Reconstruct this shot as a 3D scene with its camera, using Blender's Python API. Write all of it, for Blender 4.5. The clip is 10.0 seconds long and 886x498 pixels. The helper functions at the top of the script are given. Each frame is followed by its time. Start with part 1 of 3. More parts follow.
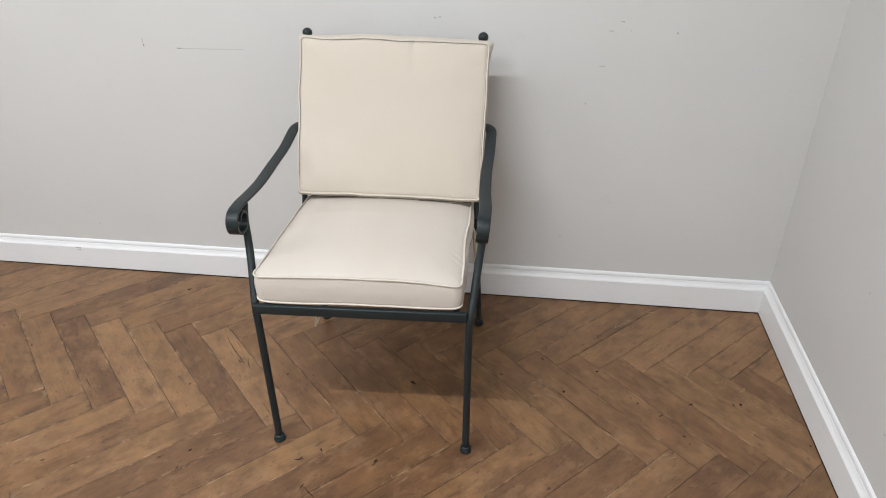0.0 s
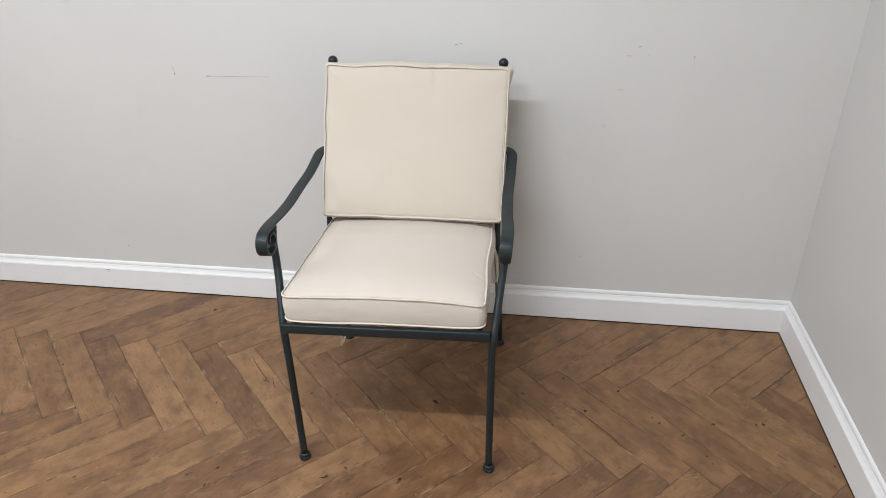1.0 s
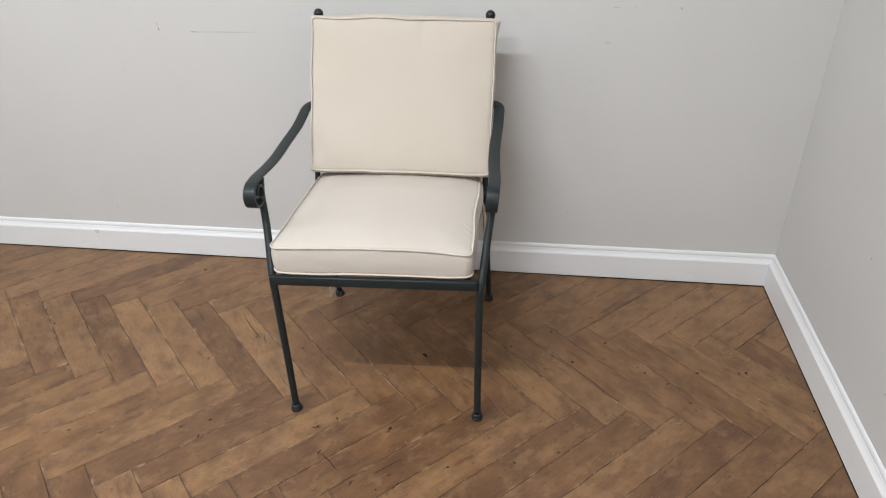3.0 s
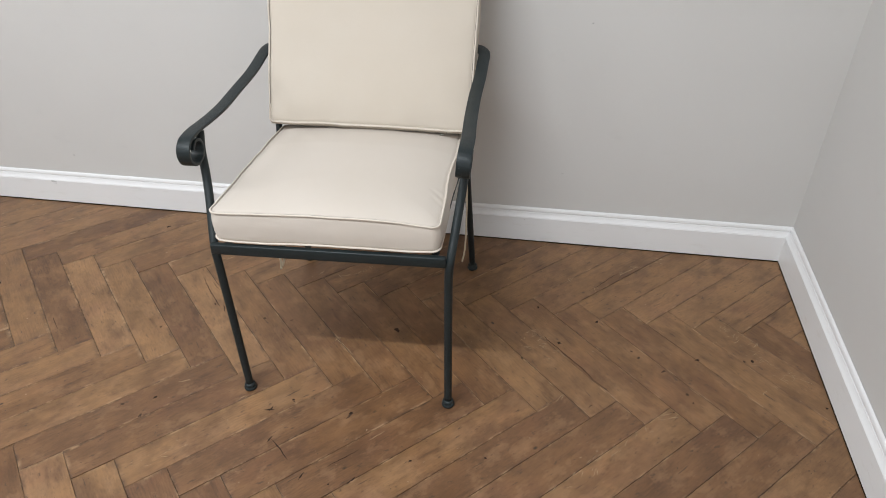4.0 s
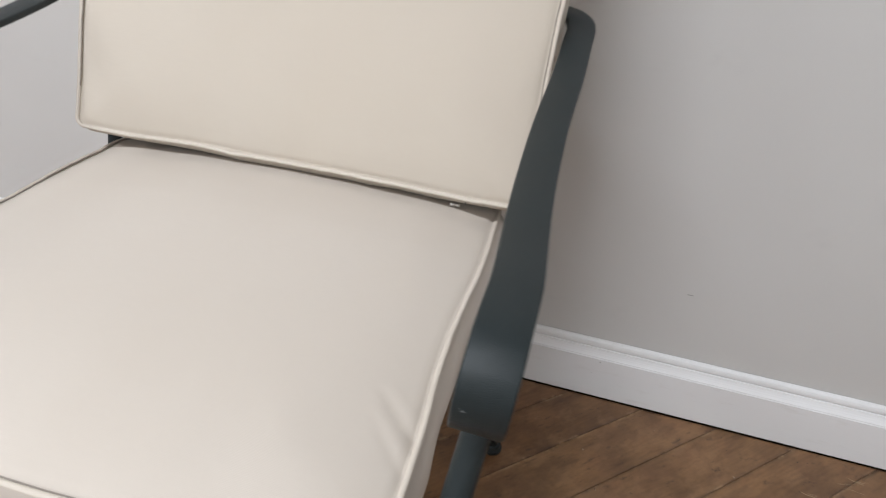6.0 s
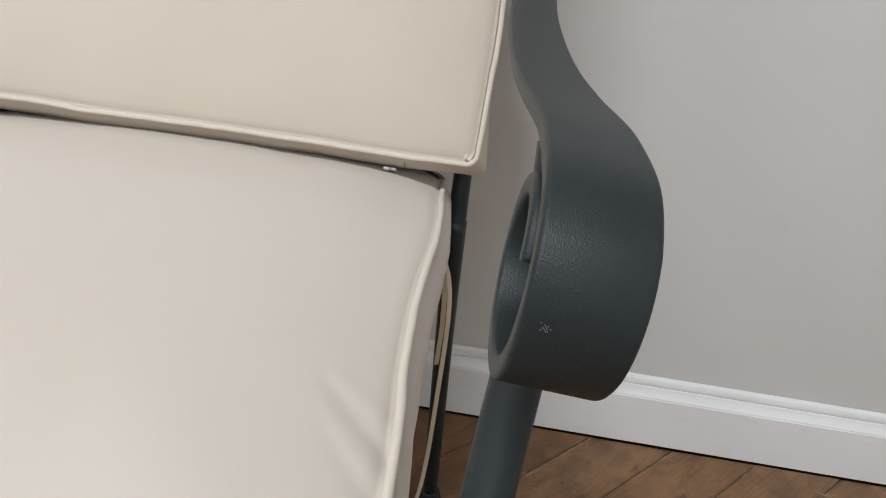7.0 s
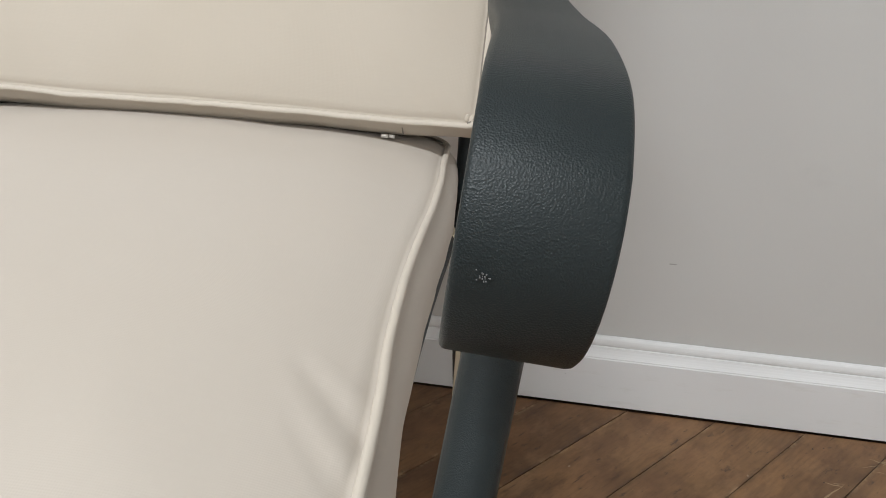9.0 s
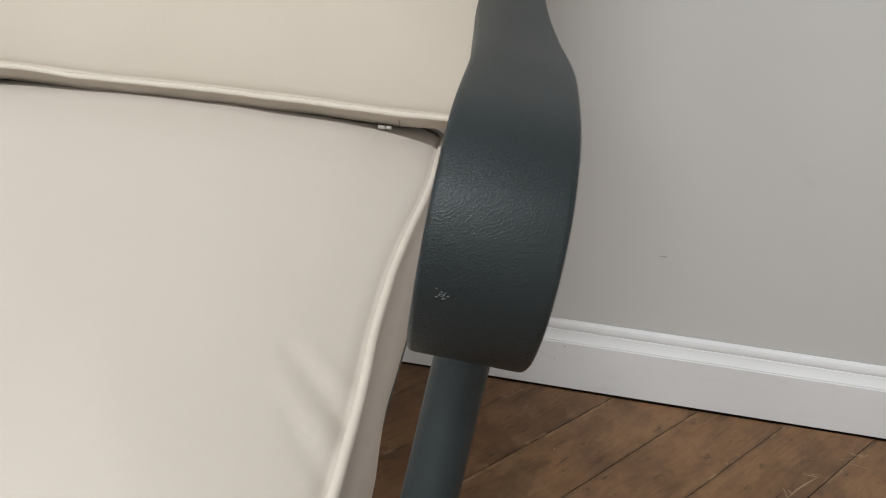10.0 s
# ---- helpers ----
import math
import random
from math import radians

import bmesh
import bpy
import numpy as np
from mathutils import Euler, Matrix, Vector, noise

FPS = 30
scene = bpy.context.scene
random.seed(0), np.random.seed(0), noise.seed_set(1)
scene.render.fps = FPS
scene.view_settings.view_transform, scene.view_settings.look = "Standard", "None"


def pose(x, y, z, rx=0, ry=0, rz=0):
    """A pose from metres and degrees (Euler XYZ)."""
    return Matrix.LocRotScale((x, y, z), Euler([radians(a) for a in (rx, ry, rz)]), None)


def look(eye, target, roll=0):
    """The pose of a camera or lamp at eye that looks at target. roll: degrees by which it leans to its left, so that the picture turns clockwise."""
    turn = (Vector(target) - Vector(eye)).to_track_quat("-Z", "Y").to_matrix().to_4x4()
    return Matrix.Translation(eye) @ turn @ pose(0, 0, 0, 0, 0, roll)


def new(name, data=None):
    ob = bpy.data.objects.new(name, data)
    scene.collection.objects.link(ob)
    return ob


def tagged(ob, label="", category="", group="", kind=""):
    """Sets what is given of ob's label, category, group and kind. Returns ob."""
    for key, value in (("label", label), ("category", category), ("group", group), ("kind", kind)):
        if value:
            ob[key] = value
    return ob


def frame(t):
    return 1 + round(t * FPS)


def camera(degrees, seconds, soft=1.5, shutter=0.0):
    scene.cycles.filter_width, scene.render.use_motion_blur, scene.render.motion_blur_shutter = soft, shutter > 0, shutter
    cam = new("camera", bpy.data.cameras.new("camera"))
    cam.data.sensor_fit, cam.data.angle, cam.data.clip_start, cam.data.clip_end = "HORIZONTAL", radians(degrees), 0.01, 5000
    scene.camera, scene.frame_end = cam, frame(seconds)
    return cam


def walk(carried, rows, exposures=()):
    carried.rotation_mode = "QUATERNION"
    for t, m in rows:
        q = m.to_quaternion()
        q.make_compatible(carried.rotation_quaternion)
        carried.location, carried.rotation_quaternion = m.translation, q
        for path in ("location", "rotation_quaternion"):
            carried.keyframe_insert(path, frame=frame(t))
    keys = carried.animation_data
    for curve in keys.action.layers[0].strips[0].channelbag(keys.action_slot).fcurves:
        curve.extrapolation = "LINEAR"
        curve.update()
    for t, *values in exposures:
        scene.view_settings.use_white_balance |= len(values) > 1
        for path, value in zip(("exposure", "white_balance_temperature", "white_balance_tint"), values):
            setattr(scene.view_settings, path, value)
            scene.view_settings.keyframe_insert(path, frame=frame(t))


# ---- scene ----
cam = camera(67.6, 10.0, soft=0.9, shutter=0.35)
PATH = [
    (0, (0.243, -1.916, 1.341), (-0.025, -0.222, 0.312), -1.2),
    (0.5, (0.235, -1.928, 1.353), (-0.065, -0.212, 0.371), -1.5),
    (1, (0.229, -1.949, 1.358), (-0.088, -0.23, 0.385), -2.1),
    (1.5, (0.223, -1.963, 1.359), (-0.086, -0.237, 0.396), -2.8),
    (2, (0.213, -1.98, 1.362), (-0.072, -0.247, 0.404), -2.8),
    (2.5, (0.222, -2.002, 1.362), (-0.05, -0.262, 0.414), -3.5),
    (3, (0.245, -1.983, 1.32), (-0.045, -0.303, 0.273), -2.2),
    (3.2, (0.271, -1.94, 1.295), (-0.006, -0.267, 0.235), -2.6),
    (4.3, (0.31, -1.685, 1.217), (-0.014, -0.114, 0.022), -1.4),
    (4.5, (0.307, -1.607, 1.199), (0.016, -0.023, 0.013), -0.3),
    (4.7, (0.3072, -1.4759, 1.2079), (0.0657, -0.1312, 0.1144), -0.74),
    (4.8, (0.3001, -1.3913, 1.1842), (0.1177, -0.0360, 0.0921), 1.42),
    (4.9, (0.295, -1.333, 1.174), (0.063, 0.216, -0.07), 0.7),
    (5, (0.285, -1.271, 1.154), (0.052, 0.283, -0.085), 0.9),
    (5.2, (0.286, -1.135, 1.103), (-0.118, 0.369, -0.152), 0.2),
    (6.3, (0.1234, -0.8425, 0.7823), (-0.2435, 0.7346, -0.2118), 5.83),
    (6.5, (0.1144, -0.8205, 0.7473), (-0.1677, 0.8033, -0.1980), 5.73),
    (7, (0.1099, -0.7941, 0.7081), (-0.0170, 0.8787, -0.1839), 6.64),
    (7.5, (0.1173, -0.7783, 0.6894), (0.0347, 0.8827, -0.2295), 7.17),
    (7.7, (0.1240, -0.7670, 0.6806), (0.0446, 0.8929, -0.2404), 6.86),
    (8, (0.1282, -0.7667, 0.6814), (-0.0141, 0.8978, -0.2237), 5.45),
    (8.2, (0.1298, -0.7702, 0.6817), (-0.0427, 0.8698, -0.2621), 4.50),
    (8.3, (0.1306, -0.7740, 0.6833), (-0.1006, 0.8502, -0.2752), 2.72),
    (8.5, (0.1313, -0.7755, 0.6856), (-0.1019, 0.8541, -0.2632), 2.87),
    (8.7, (0.1320, -0.7732, 0.6904), (-0.1135, 0.8575, -0.2532), 1.23),
    (9, (0.1316, -0.7657, 0.6862), (-0.0930, 0.8669, -0.2594), 1.92),
    (9.5, (0.1285, -0.7688, 0.6864), (-0.0829, 0.8636, -0.2626), 2.96),
    (10, (0.1396, -0.7758, 0.7027), (-0.0789, 0.8267, -0.2945), 3.83),
]
walk(cam, [(t, look(eye, target, roll)) for t, eye, target, roll in PATH],
     [(0, -0.22, 6500, 10), (5.2, -0.27, 6500, 10), (6.3, -0.30, 6420, 12), (7, -0.33, 6500, 10), (7.5, -0.34, 6610, 9), (10, -0.34, 6610, 9)])

# ---- light: an inferred ceiling strip light, added fill strips, a weak sky outside the room ----
world = bpy.data.worlds.new("world")
world.use_nodes = True
world.node_tree.nodes["Background"].inputs[0].default_value = (0.8, 0.85, 0.9, 1)
world.node_tree.nodes["Background"].inputs[1].default_value = 0.05
scene.world = world


def strip_light(x, y, z, length, width, watts, colour=(0.90, 0.95, 1.0)):
    data = bpy.data.lights.new("unseen_strip_light", "AREA")
    data.shape, data.size, data.size_y = "RECTANGLE", length, width
    data.energy, data.color = watts, colour
    ob = new("unseen_strip_light", data)
    ob.location = (x, y, z)
    return ob


strip_light(-0.60, -1.80, 2.62, 1.4, 0.05, 80)
# two fill strips added where no lamp is known, to even out the walls
strip_light(-0.30, -3.55, 2.62, 1.5, 0.05, 32)
strip_light(-2.6, -1.9, 2.62, 1.5, 0.05, 43)


# ---- materials ----
def material(name):
    m = bpy.data.materials.new(name)
    m.use_nodes = True
    nt = m.node_tree
    return m, nt, nt.nodes["Principled BSDF"]


def node(nt, kind, **sets):
    n = nt.nodes.new(kind)
    for key, value in sets.items():
        if key in n.inputs:
            n.inputs[key].default_value = value
    return n


def link(nt, a, b):
    nt.links.new(a, b)


def ramp(nt, fac, stops):
    n = nt.nodes.new("ShaderNodeValToRGB")
    while len(n.color_ramp.elements) < len(stops):
        n.color_ramp.elements.new(0.5)
    for e, (p, c) in zip(n.color_ramp.elements, stops):
        e.position, e.color = p, (*c, 1)
    link(nt, fac, n.inputs[0])
    return n.outputs[0]


def mix(nt, fac, a, b, mode="MIX"):
    n = nt.nodes.new("ShaderNodeMix")
    n.data_type, n.blend_type = "RGBA", mode
    for socket, value in ((n.inputs[0], fac), (n.inputs[6], a), (n.inputs[7], b)):
        if isinstance(value, (int, float)):
            socket.default_value = value
        elif isinstance(value, tuple):
            socket.default_value = (*value, 1)
        else:
            link(nt, value, socket)
    return n.outputs[2]


def noise_tex(nt, coords, scale, detail=4.0, rough=0.55):
    n = node(nt, "ShaderNodeTexNoise", Scale=scale, Detail=detail, Roughness=rough)
    link(nt, coords, n.inputs["Vector"])
    return n.outputs[0]


def mapped(nt, coords, scale=(1, 1, 1)):
    n = nt.nodes.new("ShaderNodeMapping")
    n.inputs["Scale"].default_value = scale
    link(nt, coords, n.inputs["Vector"])
    return n.outputs[0]


def bump(nt, height, strength, distance, under=None):
    n = node(nt, "ShaderNodeBump", Strength=strength, Distance=distance)
    link(nt, height, n.inputs["Height"])
    if under is not None:
        link(nt, under, n.inputs["Normal"])
    return n.outputs[0]


def object_coords(nt):
    return nt.nodes.new("ShaderNodeTexCoord").outputs["Object"]


def wall_paint(name, base, tint):
    m, nt, p = material(name)
    co = object_coords(nt)
    cloud = noise_tex(nt, co, 1.6, 3)
    smudge = noise_tex(nt, mapped(nt, co, (1, 1, 1.6)), 9, 6, 0.62)
    c = mix(nt, ramp(nt, cloud, [(0.35, (0, 0, 0)), (0.7, (1, 1, 1))]), base, tint)
    c = mix(nt, ramp(nt, smudge, [(0.62, (0, 0, 0)), (0.8, (0.35, 0.35, 0.35))]), c, tuple(v * 0.86 for v in base))
    link(nt, c, p.inputs["Base Color"])
    p.inputs["Roughness"].default_value = 0.62
    p.inputs["Specular IOR Level"].default_value = 0.3
    roller = noise_tex(nt, co, 420, 2)
    wave = noise_tex(nt, co, 9, 2)
    link(nt, bump(nt, roller, 0.10, 0.0006, bump(nt, wave, 0.12, 0.004)), p.inputs["Normal"])
    return m


WALL = wall_paint("matt_grey_wall_paint", (0.626, 0.616, 0.597), (0.602, 0.590, 0.571))
CEILING = wall_paint("matt_white_ceiling_paint", (0.8, 0.8, 0.79), (0.76, 0.76, 0.75))


def gloss_paint():
    m, nt, p = material("white_satin_wood_paint")
    co = object_coords(nt)
    dirt = noise_tex(nt, mapped(nt, co, (1, 1, 4)), 11, 6, 0.65)
    c = mix(nt, ramp(nt, dirt, [(0.58, (0, 0, 0)), (0.85, (0.6, 0.6, 0.6))]), (0.80, 0.80, 0.80), (0.62, 0.60, 0.56))
    link(nt, c, p.inputs["Base Color"])
    p.inputs["Roughness"].default_value = 0.42
    brush = noise_tex(nt, mapped(nt, co, (6, 6, 220)), 2, 3)
    link(nt, bump(nt, brush, 0.08, 0.001), p.inputs["Normal"])
    return m


SKIRTING = gloss_paint()


def oak(name, dull, fair, grime):
    """Worn oak; dull and fair: the two ends of its tone from block to block."""
    m, nt, p = material(name)
    tc = nt.nodes.new("ShaderNodeTexCoord")
    info = nt.nodes.new("ShaderNodeObjectInfo")
    isl = nt.nodes.new("ShaderNodeNewGeometry")
    rnd = nt.nodes.new("ShaderNodeMath")
    rnd.operation = "ADD"
    link(nt, info.outputs["Random"], rnd.inputs[0])
    link(nt, isl.outputs["Random Per Island"], rnd.inputs[1])
    frac = nt.nodes.new("ShaderNodeMath")
    frac.operation = "FRACT"
    link(nt, rnd.outputs[0], frac.inputs[0])
    r = frac.outputs[0]
    wide = nt.nodes.new("ShaderNodeMath")
    wide.operation = "MULTIPLY"
    wide.inputs[1].default_value = 37.0
    link(nt, r, wide.inputs[0])
    off = nt.nodes.new("ShaderNodeCombineXYZ")
    link(nt, wide.outputs[0], off.inputs[0])
    link(nt, wide.outputs[0], off.inputs[1])
    add = nt.nodes.new("ShaderNodeVectorMath")
    link(nt, tc.outputs["Object"], add.inputs[0])
    link(nt, off.outputs[0], add.inputs[1])
    co = add.outputs[0]
    tone = mix(nt, r, dull, fair)
    fibre = noise_tex(nt, mapped(nt, co, (5, 48, 20)), 2.0, 8, 0.66)
    figure = noise_tex(nt, mapped(nt, co, (2.4, 11, 8)), 2.0, 6, 0.66)
    c = mix(nt, 1.0, tone, ramp(nt, fibre, [(0.34, (0.93, 0.92, 0.91)), (0.58, (1, 1, 1))]), "MULTIPLY")
    c = mix(nt, 1.0, c, ramp(nt, figure, [(0.34, (0.80, 0.77, 0.75)), (0.50, (0.97, 0.965, 0.96)), (0.75, (1.05, 1.05, 1.04))]), "MULTIPLY")
    # dark smears drawn out along the grain, a few to a block
    smear = noise_tex(nt, mapped(nt, co, (3.2, 15, 6)), 1.6, 5, 0.62)
    c = mix(nt, ramp(nt, smear, [(0.575, (0, 0, 0)), (0.70, (0.80, 0.80, 0.80))]), c, mix(nt, 1.0, c, (0.50, 0.46, 0.45), "MULTIPLY"))
    # growth rings: arched, distorted figure, stronger on some blocks
    ring = nt.nodes.new("ShaderNodeTexWave")
    ring.bands_direction = "Y"
    for key, value in (("Scale", 1.0), ("Distortion", 22.0), ("Detail", 6.0), ("Detail Scale", 0.30), ("Detail Roughness", 0.6)):
        ring.inputs[key].default_value = value
    link(nt, mapped(nt, co, (9, 44, 10)), ring.inputs["Vector"])
    rings = ramp(nt, ring.outputs["Fac"], [(0.0, (0.88, 0.865, 0.85)), (0.25, (0.975, 0.97, 0.965)), (0.6, (1.0, 1.0, 1.0)), (0.95, (1.03, 1.03, 1.03))])
    shown = ramp(nt, noise_tex(nt, co, 4.5, 3), [(0.48, (0.0, 0.0, 0.0)), (0.64, (0.95, 0.95, 0.95))])
    c = mix(nt, shown, c, mix(nt, 1.0, c, rings, "MULTIPLY"))
    # uneven value and hue within a block
    mottle = noise_tex(nt, mapped(nt, co, (0.9, 1.2, 1)), 11, 8, 0.60)
    c = mix(nt, 1.0, c, ramp(nt, mottle, [(0.32, (0.74, 0.71, 0.69)), (0.48, (0.99, 0.98, 0.97)), (0.66, (1.24, 1.22, 1.19))]), "MULTIPLY")
    rosy = noise_tex(nt, co, 6.5, 5, 0.6)
    c = mix(nt, ramp(nt, rosy, [(0.48, (0, 0, 0)), (0.62, (0.55, 0.55, 0.55))]), c, mix(nt, 1.0, c, (0.90, 0.84, 0.94), "MULTIPLY"))
    # cloudy wear: paler rubbed patches and dark blotches
    wear = noise_tex(nt, mapped(nt, co, (0.8, 1.2, 1)), 13, 10, 0.66)
    c = mix(nt, ramp(nt, wear, [(0.52, (0, 0, 0)), (0.57, (0.22, 0.22, 0.22)), (0.68, (0.40, 0.40, 0.40))]), c, (0.315, 0.186, 0.094))
    blotch = noise_tex(nt, mapped(nt, co, (0.8, 1.2, 1)), 7, 10, 0.66)
    c = mix(nt, ramp(nt, blotch, [(0.55, (0, 0, 0)), (0.61, (0.34, 0.34, 0.34)), (0.68, (0.54, 0.54, 0.54))]), c, (0.084, 0.041, 0.019))
    stain = noise_tex(nt, mapped(nt, co, (1, 2.2, 1)), 34, 6, 0.68)
    c = mix(nt, ramp(nt, stain, [(0.60, (0, 0, 0)), (0.68, (0.75, 0.75, 0.75))]), c, (0.055, 0.032, 0.019))
    streak = noise_tex(nt, mapped(nt, co, (10, 95, 10)), 1.4, 4, 0.55)
    c = mix(nt, ramp(nt, streak, [(0.665, (0, 0, 0)), (0.71, (0.8, 0.8, 0.8))]), c, (0.040, 0.023, 0.014))
    vor = node(nt, "ShaderNodeTexVoronoi", Scale=8.0)
    link(nt, mapped(nt, co, (0.8, 1.3, 1)), vor.inputs["Vector"])
    c = mix(nt, ramp(nt, vor.outputs["Distance"], [(0.02, (0.9, 0.9, 0.9)), (0.05, (0, 0, 0))]), c, (0.022, 0.013, 0.008))
    # pale flecks and scratches across the grain
    fleck = noise_tex(nt, mapped(nt, co, (95, 16, 10)), 2.0, 6, 0.75)
    c = mix(nt, ramp(nt, fleck, [(0.64, (0, 0, 0)), (0.72, (0.22, 0.22, 0.22))]), c, (0.36, 0.24, 0.14))
    # fine tooth of the open pores
    pore = noise_tex(nt, mapped(nt, co, (48, 200, 100)), 1.0, 8, 0.72)
    c = mix(nt, 1.0, c, ramp(nt, pore, [(0.34, (0.80, 0.79, 0.78)), (0.46, (0.98, 0.98, 0.98)), (0.64, (1.09, 1.085, 1.08))]), "MULTIPLY")
    # specks: pinholes and dots of old paint
    speck = noise_tex(nt, co, 130, 2, 0.5)
    c = mix(nt, ramp(nt, speck, [(0.725, (0, 0, 0)), (0.76, (0.85, 0.85, 0.85))]), c, (0.030, 0.018, 0.011))
    dots = noise_tex(nt, mapped(nt, co, (1.3, 1, 1)), 101, 2, 0.5)
    c = mix(nt, ramp(nt, dots, [(0.755, (0, 0, 0)), (0.775, (0.6, 0.6, 0.6))]), c, (0.42, 0.33, 0.24))
    if grime:
        # dirt trodden into the long edges and ends of each block
        split = nt.nodes.new("ShaderNodeSeparateXYZ")
        link(nt, tc.outputs["Object"], split.inputs[0])
        edges, rims = [], []
        for axis, half in ((0, PL / 2), (1, PW / 2)):
            n = nt.nodes.new("ShaderNodeMath")
            n.operation = "ABSOLUTE"
            link(nt, split.outputs[axis], n.inputs[0])
            edges.append(ramp(nt, n.outputs[0], [(half - 0.006, (0, 0, 0)), (half, (1, 1, 1))]))
            rims.append(ramp(nt, n.outputs[0], [(half - 0.0042, (0, 0, 0)), (half - 0.0022, (1, 1, 1))]))
        rim = mix(nt, 1.0, rims[0], rims[1], "LIGHTEN")
        dirty = mix(nt, 1.0, edges[0], edges[1], "LIGHTEN")
        patchy = ramp(nt, noise_tex(nt, co, 21, 5, 0.7), [(0.42, (0.03, 0.03, 0.03)), (0.64, (0.72, 0.72, 0.72))])
        c = mix(nt, mix(nt, 1.0, dirty, patchy, "MULTIPLY"), c, (0.045, 0.026, 0.016))
        # rubbed arrises, pale in stretches
        worn = ramp(nt, noise_tex(nt, co, 17, 5, 0.7), [(0.52, (0, 0, 0)), (0.63, (0.62, 0.62, 0.62))])
        c = mix(nt, mix(nt, 1.0, rim, worn, "MULTIPLY"), c, (0.40, 0.265, 0.150))
    # the warmth of old oil
    c = mix(nt, 1.0, c, (0.985, 0.955, 0.948), "MULTIPLY")
    link(nt, c, p.inputs["Base Color"])
    rough = ramp(nt, wear, [(0.3, (0.36, 0.36, 0.36)), (0.7, (0.52, 0.52, 0.52))])
    link(nt, rough, p.inputs["Roughness"])
    p.inputs["Specular IOR Level"].default_value = 0.60
    link(nt, bump(nt, pore, 0.35, 0.0010, bump(nt, wear, 0.3, 0.003)), p.inputs["Normal"])
    return m


PW = 0.1258 / math.sqrt(2)
PL = 0.4985
UMBER, TAN = (0.145, 0.075, 0.034), (0.216, 0.121, 0.055)
OAK = {"2": oak("umber_worn_oak", UMBER, (0.164, 0.086, 0.038), True), "3": oak("brown_worn_oak", (0.172, 0.090, 0.039), (0.197, 0.106, 0.046), True),
       "4": oak("tan_worn_oak", (0.205, 0.113, 0.050), (0.231, 0.130, 0.058), True), "5": oak("honey_worn_oak", (0.237, 0.134, 0.062), (0.265, 0.152, 0.071), True)}
OAK_FAR = oak("worn_oiled_oak_joined", UMBER, TAN, False)


def plain(name, colour, rough, metal=0.0, grain=0.0, size=300.0, vary=0.88):
    m, nt, p = material(name)
    co = object_coords(nt)
    n = noise_tex(nt, co, 14, 4)
    link(nt, mix(nt, n, colour, tuple(v * vary for v in colour)), p.inputs["Base Color"])
    p.inputs["Roughness"].default_value, p.inputs["Metallic"].default_value = rough, metal
    if grain:
        link(nt, bump(nt, noise_tex(nt, co, size, 3), grain, 0.0006), p.inputs["Normal"])
    return m


UNDERFLOOR = plain("dark_joint_dirt", (0.042, 0.025, 0.014), 0.9)
PALE_WOOD = plain("bare_scratched_oak", (0.36, 0.26, 0.16), 0.7)
SMEAR = plain("brown_oak_spot", (0.060, 0.034, 0.019), 0.8)
KNOT = plain("dark_oak_knot", (0.026, 0.012, 0.006), 0.9)
SCUFF = plain("grey_scuff", (0.16, 0.16, 0.15), 0.7)
FAINT = plain("faint_scuff", (0.42, 0.41, 0.39), 0.7)
CHIP = plain("pale_chip", (0.20, 0.205, 0.205), 0.6)
ZIP = plain("pale_nickel", (0.62, 0.60, 0.56), 0.35, 0.6)
TAPE = plain("cream_cotton_tape", (0.62, 0.55, 0.42), 0.9, 0, 0.4, 900)


def coated_metal():
    m, nt, p = material("powder_coated_grey_green_metal")
    co = object_coords(nt)
    n = noise_tex(nt, co, 18, 4)
    link(nt, mix(nt, n, (0.0144, 0.0210, 0.0224), (0.0118, 0.0173, 0.0187)), p.inputs["Base Color"])
    p.inputs["Roughness"].default_value = 0.43
    p.inputs["Specular IOR Level"].default_value = 0.34
    grain = node(nt, "ShaderNodeTexVoronoi", Scale=2300.0)
    link(nt, co, grain.inputs["Vector"])
    fine = noise_tex(nt, co, 2600, 2, 0.5)
    link(nt, bump(nt, grain.outputs["Distance"], 0.48, 0.00020, bump(nt, fine, 0.34, 0.00018)), p.inputs["Normal"])
    return m


METAL = coated_metal()


def canvas(name, colour):
    m, nt, p = material(name)
    co = object_coords(nt)
    heights = []
    for axis in (0, 1):
        w = node(nt, "ShaderNodeTexWave", Scale=1.0, Distortion=0.6)
        w.inputs["Detail"].default_value = 1.0
        w.bands_direction = "X" if axis == 0 else "Y"
        link(nt, mapped(nt, co, (330, 330, 330)), w.inputs["Vector"])
        heights.append(w.outputs["Fac"])
    weave = nt.nodes.new("ShaderNodeMath")
    weave.operation = "ADD"
    link(nt, heights[0], weave.inputs[0])
    link(nt, heights[1], weave.inputs[1])
    slub = noise_tex(nt, mapped(nt, co, (60, 900, 60)), 1.0, 3)
    soft = noise_tex(nt, co, 5, 3)
    c = mix(nt, slub, tuple(v * 0.95 for v in colour), colour)
    c = mix(nt, ramp(nt, soft, [(0.35, (0, 0, 0)), (0.75, (1, 1, 1))]), c, tuple(a * b for a, b in zip(colour, (0.955, 0.945, 0.93))))
    link(nt, c, p.inputs["Base Color"])
    p.inputs["Roughness"].default_value = 0.88
    p.inputs["Specular IOR Level"].default_value = 0.2
    p.inputs["Sheen Weight"].default_value = 0.12
    link(nt, bump(nt, weave.outputs[0], 0.05, 0.0003, bump(nt, soft, 0.12, 0.006)), p.inputs["Normal"])
    return m


